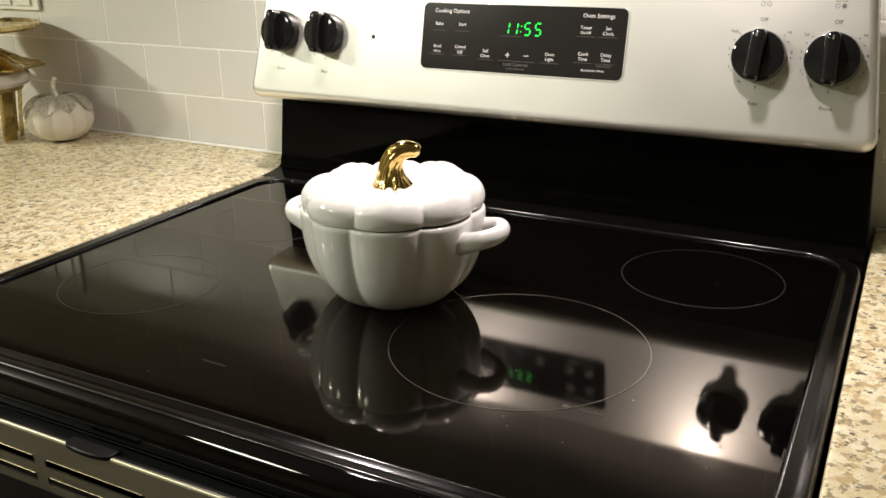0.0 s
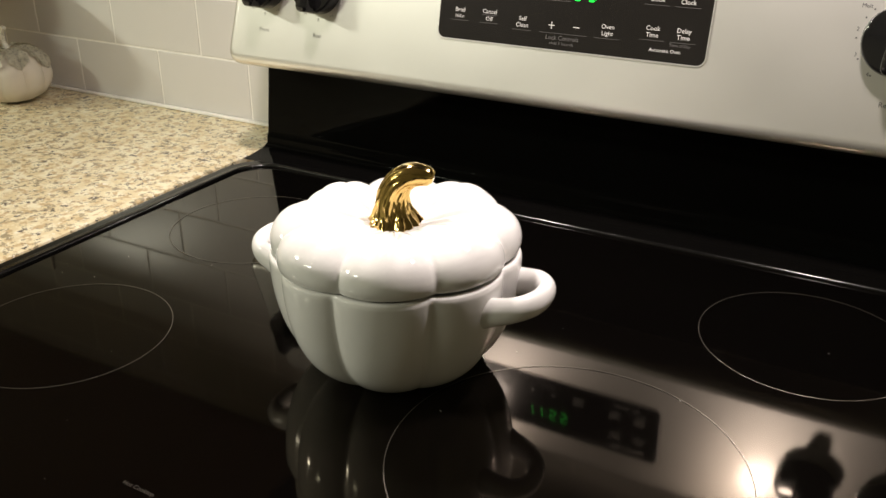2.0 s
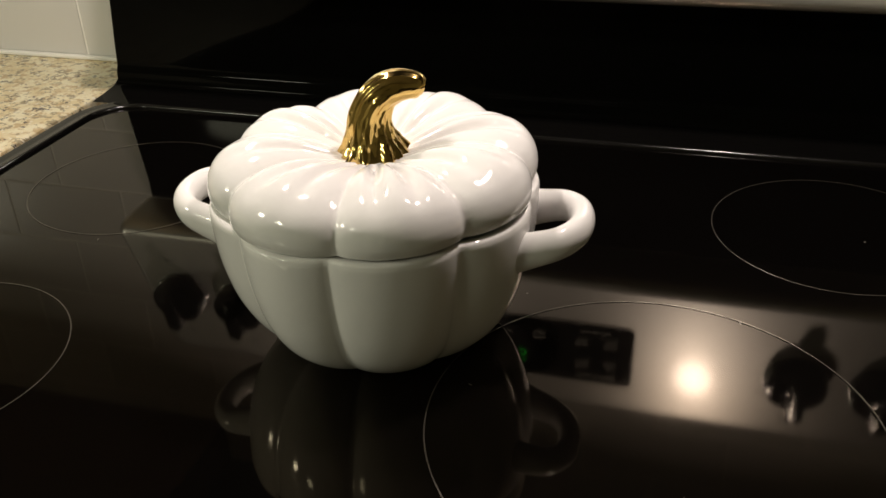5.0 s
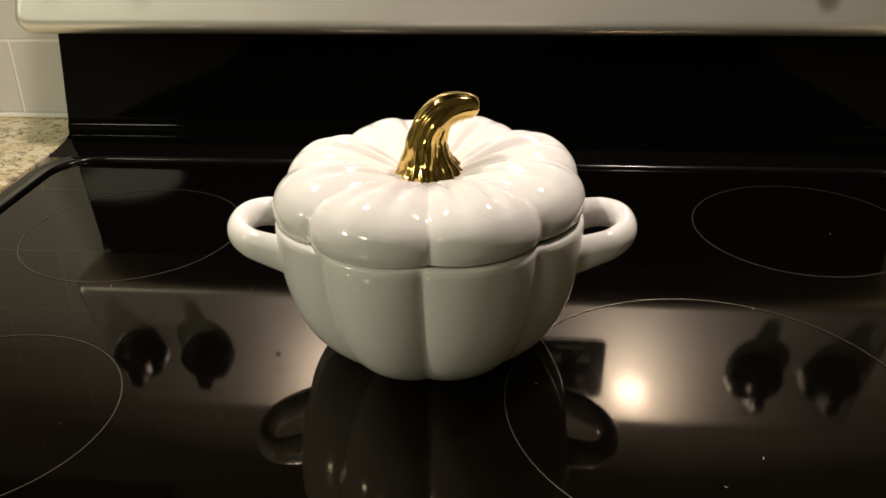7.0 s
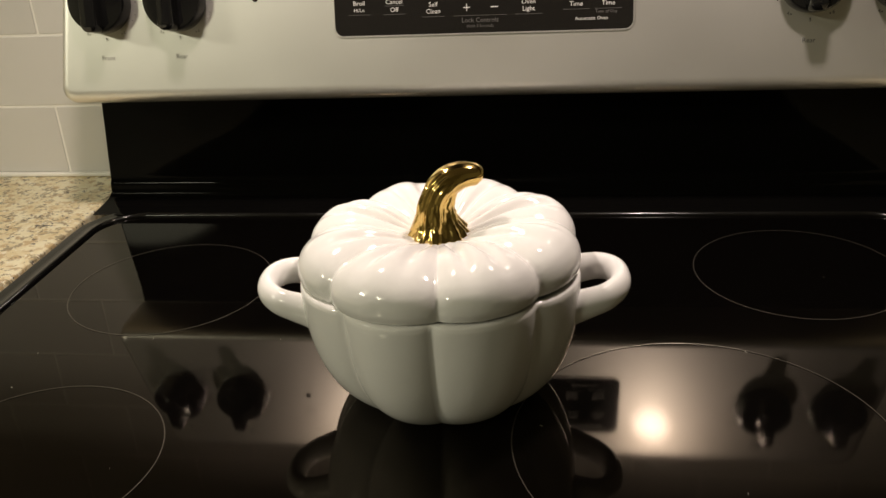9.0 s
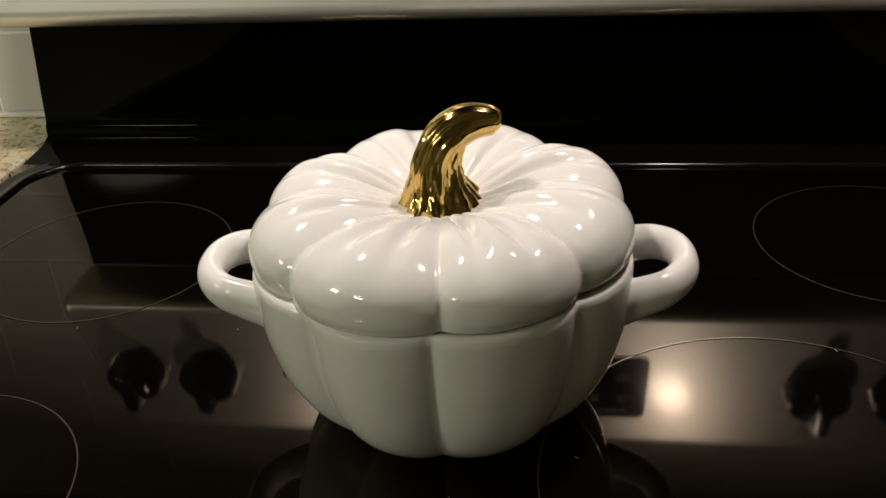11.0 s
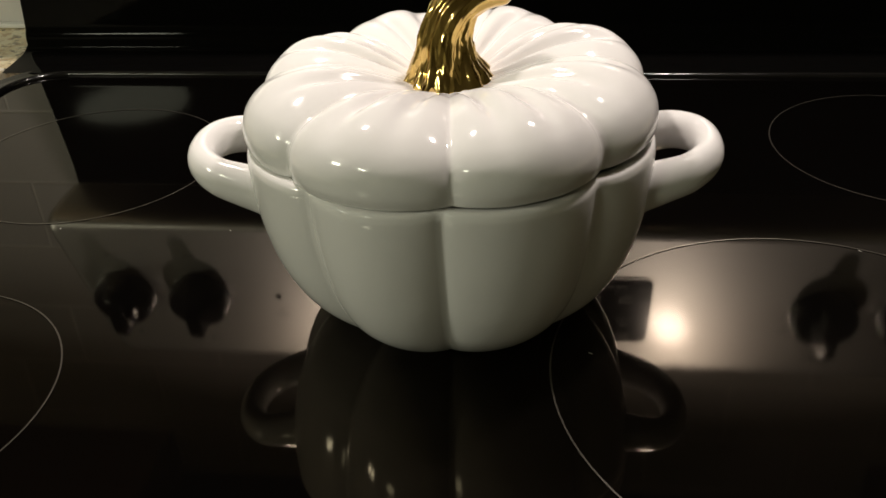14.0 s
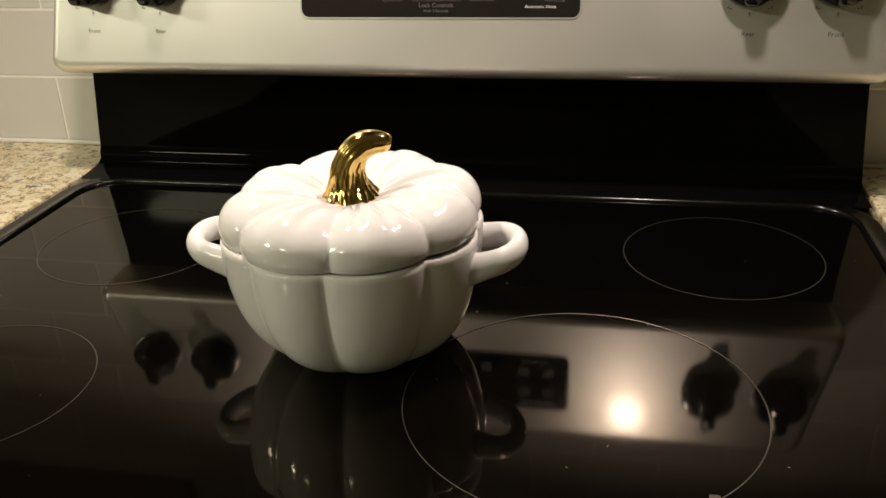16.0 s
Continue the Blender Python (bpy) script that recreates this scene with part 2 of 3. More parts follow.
def counter(x0, x1):
    bm = box(x0, x1, -0.635, 0.0405, COUNTER_Z - 0.03, COUNTER_Z, 0.003, 2)
    solid("countertop", bm, GRANITE, "polished beige granite countertop with dark speckles beside the stove", "countertop", group="granite countertops")
    cab = thing("base_cabinet", ((x0 + x1) / 2, -0.3, 0), "dark wooden base cabinet under the granite countertop", "cabinet", "base cabinets")
    part("body", box(x0 + 0.002, x1 - 0.002, -0.58, 0.036, 0.1, COUNTER_Z - 0.0302), CABINET, cab)
    part("toe_kick", box(x0 + 0.002, x1 - 0.002, -0.51, 0.03, 0.0, 0.0998), CABINET, cab)
    part("door", box(x0 + 0.02, x1 - 0.02, -0.602, -0.5805, 0.13, COUNTER_Z - 0.06, 0.003), CABINET, cab)


counter(X0 + 0.002, -0.3815)
counter(0.3815, X1 - 0.002)
solid("caulk_trim", box(X0 + 0.002, -0.3815, 0.0285, 0.0335, COUNTER_Z + 0.0002, COUNTER_Z + 0.0045, 0.0015), GROUT, "white caulk line along the countertop's back edge", "caulk", "structure")
solid("caulk_trim", box(0.3815, X1 - 0.002, 0.0285, 0.0335, COUNTER_Z + 0.0002, COUNTER_Z + 0.0045, 0.0015), GROUT, "white caulk line along the countertop's back edge", "caulk", "structure")

# ---------- the electric range ----------
stove = thing("electric_range", (0, -0.33, 0), "black glass-top electric range with a brushed steel control panel", "stove")

# body below the cooktop
part("body", box(-0.378, 0.378, -0.60, 0.02, 0.05, 0.898), ENAMEL, stove)
for fx in (-0.33, 0.33):
    for fy in (-0.55, -0.04):
        part("foot", lathe([(0.018, 0.0), (0.018, 0.012), (0.01, 0.014), (0.01, 0.0495)], (fx, fy, 0), 20), RUBBER, stove)

# glass and its raised black rim
GX, GYB, GYF, GR = 0.3575, -0.080, -0.5985, 0.036
gcy, ghh = (GYB + GYF) / 2, (GYB - GYF) / 2
glass_loop = lambda d, z, r=None: [(u, v + gcy, z) for u, v in rrect(GX + d, ghh + d, (GR + d) if r is None else r, 10)]
glass = part("glass_top", loft([glass_loop(-0.0005, GLASS_Z - 0.006), glass_loop(-0.0005, GLASS_Z)], True, True, True), GLASS_TOP, stove, "glossy black ceramic glass cooktop with printed rings", smooth=False)
rim = [(0.0, GLASS_Z - 0.004), (0.0, GLASS_Z + 0.0008), (0.0008, GLASS_Z + 0.0022), (0.0022, GLASS_Z + 0.0032), (0.004, GLASS_Z + 0.0030), (0.0075, GLASS_Z + 0.0016), (0.012, GLASS_Z + 0.0014), (0.0165, GLASS_Z + 0.0024), (0.0185, GLASS_Z + 0.0016), (0.0198, GLASS_Z - 0.001), (0.0202, GLASS_Z - 0.006), (0.0202, GLASS_Z - 0.012)]
part("cooktop_rim", loft([glass_loop(d, z) for d, z in rim]), ENAMEL_RIM, stove, "raised glossy black rim", sharp=80)
# rounded black front below the rim
prof = [(-0.606, 0.9120), (-0.6168, 0.9152), (-0.6205, 0.9140), (-0.6255, 0.9095), (-0.6290, 0.9030), (-0.6300, 0.8960), (-0.6298, 0.8890), (-0.6280, 0.8840), (-0.622, 0.880), (-0.60, 0.880)]
part("front_edge", loft([[(x, y, z) for y, z in prof] for x in (-0.377, 0.377)], False), ENAMEL, stove, sharp=60)


def ring(cx, cy, r, w=0.00075):
    bm = bmesh.new()
    n = 96
    loft([[(cx + q * math.cos(2 * math.pi * i / n), cy + q * math.sin(2 * math.pi * i / n), GLASS_Z + 0.0003) for i in range(n)] for q in (r - w / 2, r + w / 2)], bm=bm)
    return part("burner_ring", bm, RING_PRINT, glass, "thin grey printed burner ring", smooth=False)


ring(-0.2365, -0.4395, 0.0757)
ring(-0.2400, -0.2210, 0.0780)
ring(0.2418, -0.1875, 0.0757)
ring(0.1423, -0.4033, 0.1055)

def lettering(text, height, mat, parent, place, label="", align="CENTER", name="lettering"):
    """Flat letters of that cap height; place maps (u, v) on the surface to the world."""
    cu = bpy.data.curves.new("text", "FONT")
    cu.body, cu.size, cu.align_x, cu.align_y, cu.resolution_u = text, height / 0.70, align, "CENTER", 2
    tmp = bpy.data.objects.new("text", cu)
    scene.collection.objects.link(tmp)
    bpy.context.view_layer.update()
    me = bpy.data.meshes.new_from_object(tmp.evaluated_get(bpy.context.evaluated_depsgraph_get()))
    bpy.data.objects.remove(tmp)
    bpy.data.curves.remove(cu)
    bm = bmesh.new()
    bm.from_mesh(me)
    bpy.data.meshes.remove(me)
    for v in bm.verts:
        v.co = Vector(place(v.co.x, v.co.y))
    return part(name, bm, mat, parent, label, smooth=False)


on_glass = lambda cx, cy: (lambda u, v: (cx + u, cy + v, GLASS_Z + 0.0003))
lettering("Hot Cooktop", 0.0030, RING_PRINT, glass, on_glass(-0.0575, -0.5397))
lettering("Power Boil", 0.0027, RING_PRINT, glass, on_glass(0.2300, -0.4800))
bm = bmesh.new()
loft([[(0.2115 + u, -0.4796 + v, GLASS_Z + 0.0003) for u, v in rrect(q, q * 0.7, q * 0.3, 3)] for q in (0.0008, 0.0028)], bm=bm, cap0=True)
part("ring_mark", bm, RING_PRINT, glass, smooth=False)

# backguard: swoop, ridge and black panel
guard = [(-0.0795, 0.9160), (-0.0745, 0.9165), (-0.066, 0.9170), (-0.054, 0.9180), (-0.0450, 0.9190), (-0.0420, 0.9197), (-0.0400, 0.9212), (-0.0388, 0.9235), (-0.0382, 0.9300), (-0.0376, 0.9325), (-0.0362, 0.9345), (-0.0358, 0.9400), (-0.0352, 0.9600), (-0.0340, 0.985), (-0.0325, 1.0145), (-0.0325, 1.03), (0.02, 1.03)]


def guard_half(z):
    return 0.3775 - 0.0060 * min(1, max(0, (z - 0.93) / 0.08))


bm = bmesh.new()
loops = []
for f, back in ((-1.0, 0.030), (-1.0, 0.004), (-0.9975, 0.0012), (-0.993, 0.0), (-0.5, 0.0), (0.0, 0.0), (0.5, 0.0), (0.993, 0.0), (0.9975, 0.0012), (1.0, 0.004), (1.0, 0.030)):
    loops.append([(f * guard_half(z), min(y + back * (1 if z > 0.922 else 0), 0.02), z) for y, z in guard])
loft(loops, False, bm=bm)
part("backguard", bm, ENAMEL_BACK, stove, "glossy black enamel backguard", sharp=60)

# control panel of brushed steel
PZ0, PZ1 = 1.0285, 1.192
SL = 0.2


def on_panel(u, z, out=0.0):
    """A place on the slanted panel's face, out of it by that much."""
    y = -0.093 + SL * (z - 1.045)
    k = out / math.hypot(1, SL)
    return (u, y - k, z + SL * k)


pcz, phh = (PZ0 + PZ1) / 2, (PZ1 - PZ0) / 2
panel_loop = lambda d, out: [on_panel(u, v + pcz, out) for u, v in rrect(0.3752 - d, phh - d, max(0.016 - d, 0.004), 8, 0.135)]
steps = [(0.004, -0.05), (0.0012, -0.030), (0.0002, -0.020), (0.0, -0.011), (0.0007, -0.0068), (0.0022, -0.0035), (0.0046, -0.0013), (0.0080, -0.0002), (0.0115, 0.0)]
panel = part("control_panel", loft([panel_loop(d, o) for d, o in steps], True, True, True), STEEL, stove, "slanted brushed steel control panel with rounded edges", sharp=60)

# display
DZ0, DZ1, DHW = 1.0792, 1.1520, 0.1212
dcz, dhh = (DZ0 + DZ1) / 2, (DZ1 - DZ0) / 2
disp_loop = lambda d, out: [on_panel(u, v + dcz, out) for u, v in rrect(DHW - d, dhh - d, 0.0065 - min(d, 0.004), 6)]
part("display_bezel", loft([disp_loop(-0.0016, 0.0003), disp_loop(-0.0012, 0.0009), disp_loop(-0.0004, 0.0009), disp_loop(0.0, 0.0003)], True), STEEL, panel, "thin bright steel edge round the display", sharp=30)
display = part("display", loft([disp_loop(0, 0.0002), disp_loop(0, 0.0006), disp_loop(0.0006, 0.0009)], True, True, True), DISPLAY_BLACK, panel, "black touch display with white key names", sharp=30)
on_disp = lambda cx, cz: (lambda u, v: on_panel(cx + u, cz + v, 0.0012))


def key(text, x, z, h=0.0036, mat=None):
    lettering(text, h, mat or PRINT_WHITE, display, on_disp(x, z))


def bar(x, z, w, h, mat, parent=None, out=0.0012, name="underline"):
    bm = bmesh.new()
    loft([[on_panel(x + sx * w / 2, z + sz * h / 2, out) for sx in (-1, 1)] for sz in (-1, 1)], False, bm=bm)
    return part(name, bm, mat, parent or display, smooth=False)


key("Cooking Options", -0.0847, 1.1436, 0.0044)
key("Oven Settings", 0.0898, 1.1436, 0.0044)
key("Bake", -0.0999, 1.1293)
key("Start", -0.0704, 1.1293)
key("Broil", -0.1005, 1.1043)
key("Hi/Lo", -0.1005, 1.0989, 0.0028)
key("Cancel", -0.0712, 1.1048)
key("Off", -0.0712, 1.0986)
key("Self", -0.0390, 1.1018)
key("Clean", -0.0390, 1.0965)
bar(-0.0115, 1.0988, 0.0056, 0.0007, PRINT_WHITE, name="lettering")
bar(-0.0115, 1.0988, 0.0007, 0.0056, PRINT_WHITE, out=0.00125, name="lettering")
bar(0.0110, 1.0988, 0.0058, 0.0007, PRINT_WHITE, name="lettering")
key("Oven", 0.0385, 1.1018)
key("Light", 0.0385, 1.0965)
key("Timer", 0.0768, 1.1313)
key("On/Off", 0.0768, 1.1260, 0.0028)
key("Set", 0.1018, 1.1313)
key("Clock", 0.1018, 1.1260)
key("Cook", 0.0763, 1.1042)
key("Time", 0.0763, 1.0990)
key("Delay", 0.1018, 1.1042)
key("Time", 0.1018, 1.0990)
key("Automatic Oven", 0.0885, 1.0877, 0.0027)
key("Lock Controls", -0.0008, 1.0888, 0.0036, PRINT_DIM)
key("Hold 3 Seconds", -0.0008, 1.0843, 0.0024, PRINT_DIM)
key("Time of Day", 0.1000, 1.0927, 0.0024, PRINT_DIM)
for x, z, w in ((-0.0999, 1.1220, 0.018), (-0.0704, 1.1220, 0.018), (-0.1005, 1.0954, 0.018), (-0.0712, 1.0952, 0.018), (-0.0390, 1.0925, 0.018), (-0.0005, 1.0925, 0.043), (0.0385, 1.0925, 0.022), (0.0768, 1.1222, 0.021), (0.1018, 1.1222, 0.021), (0.0763, 1.0950, 0.021), (0.1018, 1.0950, 0.021), (-0.0100, 1.1190, 0.026)):
    bar(x, z, w, 0.0003, PRINT_DIM)
bar(-0.0712, 1.1019, 0.016, 0.0003, PRINT_DIM)

# the clock's seven-segment figures
SEGMENTS = {"1": "bc", "5": "afgcd"}
SHAPES = {"a": (0, 1, 1, 0), "d": (0, -1, 1, 0), "g": (0, 0, 1, 0), "b": (1, 0.5, 0, 1), "c": (1, -0.5, 0, 1), "f": (-1, 0.5, 0, 1), "e": (-1, -0.5, 0, 1)}


def figure(ch, cx, cz):
    bm = bmesh.new()
    hw, hh, t = 0.0033, 0.0064, 0.0008
    for s in SEGMENTS[ch]:
        px, pz, horiz, vert = SHAPES[s]
        ux, uz = px * hw, pz * hh
        lx, lz = (hw - 0.0006, t) if horiz else (t, hh / 2 - 0.0007)
        pts = [(-lx, 0), (-lx + t, -t), (lx - t, -t), (lx, 0), (lx - t, t), (-lx + t, t)] if horiz else [(0, -lz), (t, -lz + t), (t, lz - t), (0, lz), (-t, lz - t), (-t, -lz + t)]
        bm.faces.new([bm.verts.new(on_panel(cx + ux + a + 0.1 * (uz + b), cz + uz + b, 0.0013)) for a, b in pts])
    part("clock_figure", bm, DIGIT, display, "glowing green clock figure", smooth=False)


for ch, x in (("1", -0.0158), ("1", -0.0055), ("5", 0.0098), ("5", 0.0222)):
    figure(ch, x, 1.1272)
bm = bmesh.new()
for dx, dz in ((0.0024, 0.0030), (0.0018, -0.0030)):
    bm.faces.new([bm.verts.new(on_panel(dx + 0.0007 * math.cos(a), 1.1272 + dz + 0.0007 * math.sin(a), 0.0013)) for a in (2 * math.pi * i / 10 for i in range(10))])
part("clock_colon", bm, DIGIT, display, smooth=False)


# knobs
def to_panel(x, z, u, v, out):
    """Local place at a knob: u across, v up along the slant, out of the face."""
    k = math.hypot(1, SL)
    return on_panel(x + u, z + v / k, out)


def knob(x, z, turn=0.0):
    n = 40
    body = loft([[to_panel(x, z, r * math.cos(2 * math.pi * i / n), r * math.sin(2 * math.pi * i / n), h) for i in range(n)] for r, h in ((0.0254, 0.0005), (0.0256, 0.004), (0.0252, 0.012), (0.0243, 0.0145), (0.0234, 0.0153), (0.0200, 0.0156), (0.0140, 0.0163), (0.0070, 0.0167), (0.0010, 0.0168))], True, True, True)
    k = part("knob", body, KNOB_BLACK, panel, "glossy black plastic knob with a raised grip", sharp=50)
    loops = []
    for s, h in ((1.0, 0.0140), (1.0, 0.024), (0.985, 0.0275), (0.94, 0.0296), (0.85, 0.0304), (0.6, 0.0312), (0.3, 0.0316), (0.08, 0.0317)):
        loop = []
        for u, v in rrect(0.0080 * s, 0.0245 - 0.008 * (1 - s), 0.0055 * s, 6):
            bulge = 1 - 0.22 * (v / 0.0245) ** 2
            a = radians(turn)
            uu = u * bulge
            loop.append(to_panel(x, z, uu * math.cos(a) - v * math.sin(a), uu * math.sin(a) + v * math.cos(a), h - (0.0013 * (v / 0.0245) ** 2 if h > 0.02 else 0)))
        loops.append(loop)
    part("grip", loft(loops, True, True, True), KNOB_BLACK, k, sharp=50)
    bm = bmesh.new()
    loft([[to_panel(x, z, sx * 0.0007, v, 0.0322) for sx in (-1, 1)] for v in (0.0165, 0.0205)], False, bm=bm)
    part("pointer", bm, PRINT_GREY, k, "thin grey pointer line", smooth=False)


def dial(x, z, words, mat, burner):
    at = lambda cx, cz: (lambda u, v: on_panel(cx + u, cz + v, 0.0004))
    for k, s in enumerate(words):
        a = radians((139, 153, 168, 203, 236, 270, 305, 338, 10, 43)[k])
        word = len(s) > 1
        r = 0.0345 if word else 0.0298
        if s:
            lettering(s, 0.0029, mat, panel, at(x + r * math.cos(a), z + r * math.sin(a)), name="dial_mark")
    for k in range(19):
        a = radians(135 + 270 * k / 18)
        if k % 2 or k in (0, 18):
            bar(x + 0.0292 * math.cos(a), z + 0.0292 * math.sin(a), 0.0011, 0.0011, mat, panel, 0.0004, "dial_tick")
    lettering("Off", 0.0038, mat, panel, at(x, z + 0.0345), name="dial_mark")
    lettering("Rear" if burner in (0, 1) else "Front", 0.0038, mat, panel, at(x, 1.0665), name="dial_mark")
    for k, (du, dv) in enumerate(((-1, 1), (1, 1), (-1, -1), (1, -1))):
        bm = bmesh.new()
        full = k == burner
        loft([[on_panel(x + du * 0.0029 + q * math.cos(a), z + 0.0520 + dv * 0.0029 + q * math.sin(a), 0.0004) for a in (2 * math.pi * i / 20 for i in range(20))] for q in (0.0002 if full else 0.0017, 0.0021)], bm=bm)
        part("burner_icon", bm, mat, panel, smooth=False)


SCALE_HI = ("Lo", "", "2", "3", "4", "5", "6", "7", "8", "Hi")
SCALE_MELT = ("Melt", "", "2", "3", "4", "5", "6", "7", "8", "Hi")
for x, words, burner in ((-0.3235, SCALE_HI, 2), (-0.2570, SCALE_HI, 0), (0.2565, SCALE_MELT, 1), (0.3238, SCALE_HI, 3)):
    knob(x, 1.1115, 0 if x < 0 else (-4 if x < 0.3 else 2))
    dial(x, 1.1115, words, PRINT_GREY if x > 0 else PRINT_FAINT, burner)
led = loft([[to_panel(-0.1890, 1.1110, r * math.cos(2 * math.pi * i / 16), r * math.sin(2 * math.pi * i / 16), h) for i in range(16)] for r, h in ((0.0026, 0.0002), (0.0022, 0.0010), (0.0010, 0.0016))], True, True, True)
part("indicator_lamp", led, LED, panel, "small dark red indicator lamp")
lettering("Surface", 0.0030, PRINT_FAINT, panel, lambda u, v: on_panel(-0.1890 + u, 1.1325 + v, 0.0004), name="dial_mark")
lettering("On", 0.0030, PRINT_FAINT, panel, lambda u, v: on_panel(-0.1890 + u, 1.1280 + v, 0.0004), name="dial_mark")

# oven door: vented steel top, black glass front, bar handle
door = part("oven_door", box(-0.374, 0.374, -0.632, -0.6265, 0.22, 0.837, 0.002), ENAMEL, stove, "black oven door with a vented steel top strip")
VY = -0.6465
slots = [(-0.3300, -0.2560), (-0.2440, -0.1440), (-0.1320, -0.0320), (-0.0200, 0.0800), (0.0920, 0.1920), (0.2040, 0.3040)]
bm = bmesh.new()


def strip(z0, z1, xs):
    for a, b in zip(xs[::2], xs[1::2]):
        loft([[(a, VY, z), (b, VY, z)] for z in (z0, z1)], False, bm=bm)


edges = [-0.374]
for a, b in slots:
    edges += [a, b]
edges.append(0.374)
ZA = (0.838, 0.8450, 0.8510, 0.8600, 0.8665, 0.8855)
strip(ZA[0], ZA[1], [-0.374, 0.374])
strip(ZA[1], ZA[2], edges)
strip(ZA[2], ZA[3], [-0.374, 0.374])
strip(ZA[3], ZA[4], edges)
strip(ZA[4], ZA[5], [-0.374, 0.374])
for a, b in slots:
    for z0, z1 in ((ZA[1], ZA[2]), (ZA[3], ZA[4])):
        loft([[(u * 1.0 + (a + b) / 2, VY + d, v + (z0 + z1) / 2) for u, v in rrect((b - a) / 2, (z1 - z0) / 2, 0.0028, 4)] for d in (-0.0004, 0.0012)], True, bm=bm)
loft([[(x, y, z) for y, z in ((VY, 0.8855), (VY + 0.0006, 0.8872), (VY + 0.0016, 0.888), (VY + 0.0026, 0.8878), (VY + 0.003, 0.8868))] for x in (-0.374, 0.374)], False, bm=bm)
part("vent_strip", bm, STEEL_DARK, door, "brushed steel strip with long vent slots", sharp=50)
part("top_ledge", box(-0.3735, 0.3735, -0.6440, -0.6312, 0.8805, 0.8872, 0.001), RUBBER, door, "dark ledge along the door's top")
part("latch_tab", loft([[(-0.0835 + u * (0.0225 - 0.003 * (k > 1)), VY + 0.001 - 0.0052 * math.sqrt(max(0, 1 - u * u)) * (1 - 0.15 * (k > 1)), z) for u in [i / 10 - 1 for i in range(21)]] + [(-0.0835 + 0.0225 * s, VY + 0.009, z) for s in (1, -1)] for k, z in enumerate((0.8862, 0.8890, 0.8898))], True, True, True), RUBBER, door, "small rounded black plastic tab")
part("door_glass", box(-0.33, 0.33, -0.6345, -0.6322, 0.30, 0.72, 0.001), GLASS_TOP, door, "black glass oven window")
handle_path = smooth_path([(-0.34, -0.634, 0.795), (-0.335, -0.665, 0.797), (-0.31, -0.678, 0.798), (0.0, -0.684, 0.798), (0.31, -0.678, 0.798), (0.335, -0.665, 0.797), (0.34, -0.634, 0.795)], 8)
part("door_handle", tube(handle_path, 0.011, 14), ENAMEL, door, "curved black bar handle")
part("drawer", box(-0.374, 0.374, -0.630, -0.6005, 0.06, 0.21, 0.003), ENAMEL, stove, "black storage drawer front")

# ---------- assumed microwave over the range: unseen, holds the lamps, blocks light ---
oven = thing("assumed_microwave", (0, -0.17, HOOD_Z), "assumed dark over-range microwave, out of view, with two cooktop lamps underneath", "microwave")
part("body", box(-0.378, 0.378, -0.345, WALL_Y - 0.0005, HOOD_Z, 1.86, 0.004), RUBBER, oven, "dark metal case")
part("front_door", box(-0.376, 0.20, -0.375, -0.3455, HOOD_Z + 0.004, 1.855, 0.004), ENAMEL, oven, "black glass door")
part("key_panel", box(0.203, 0.376, -0.375, -0.3455, HOOD_Z + 0.004, 1.855, 0.004), ENAMEL, oven)
for lx, ly in HOOD_LAMPS:
    part("lamp_bezel", lathe([(0.027, -0.0002), (0.034, -0.0002), (0.034, -0.003), (0.030, -0.0065), (0.027, -0.0065)], (lx, ly, HOOD_Z), 32, False, False), RUBBER, oven)
for x0, x1 in ((X0 + 0.002, -0.3815), (0.3815, X1 - 0.002)):
    cab = thing("wall_cabinet", ((x0 + x1) / 2, -0.13, 1.385), "dark wooden wall cabinet above the countertop", "cabinet", "wall cabinets")
    part("body", box(x0, x1, -0.285, WALL_Y - 0.0005, 1.385, 2.20), CABINET, cab)
    part("door", box(x0 + 0.01, x1 - 0.01, -0.306, -0.2855, 1.39, 2.195, 0.003), CABINET, cab)
fixture = thing("light_fixture", (FIXTURE.x, FIXTURE.y, CEILING), "long white hanging light fixture with two round heads", "light fixture")
case = loft([[(u, v, h) for u, v in rrect(0.28 - d, 0.08 - d, 0.02, 4)] for d, h in ((0.012, 0.004), (0.0, 0.006), (0.0, 0.05), (0.03, 0.075))], True, True, True)
for v in case.verts:
    v.co = TURN @ v.co + FIXTURE
case = part("case", case, SWITCH_WHITE, fixture)
for u in HEADS:
    bm = lathe([(0.053, 0.0038), (0.053, -0.008), (0.058, -0.010), (0.062, -0.006), (0.062, 0.0038)], (u, 0, 0), 32, False, False)
    for v in bm.verts:
        v.co = TURN @ v.co + FIXTURE
    part("lamp_ring", bm, SWITCH_WHITE, case)
for u in (-0.2, 0.2):
    foot = FIXTURE + TURN @ Vector((u, 0, 0.07))
    part("cord", tube([foot, (foot.x, foot.y, foot.z + 0.2), (foot.x, foot.y, CEILING - 0.0002)], 0.003, 8, up=Vector((1, 0, 0))), SWITCH_WHITE, fixture)


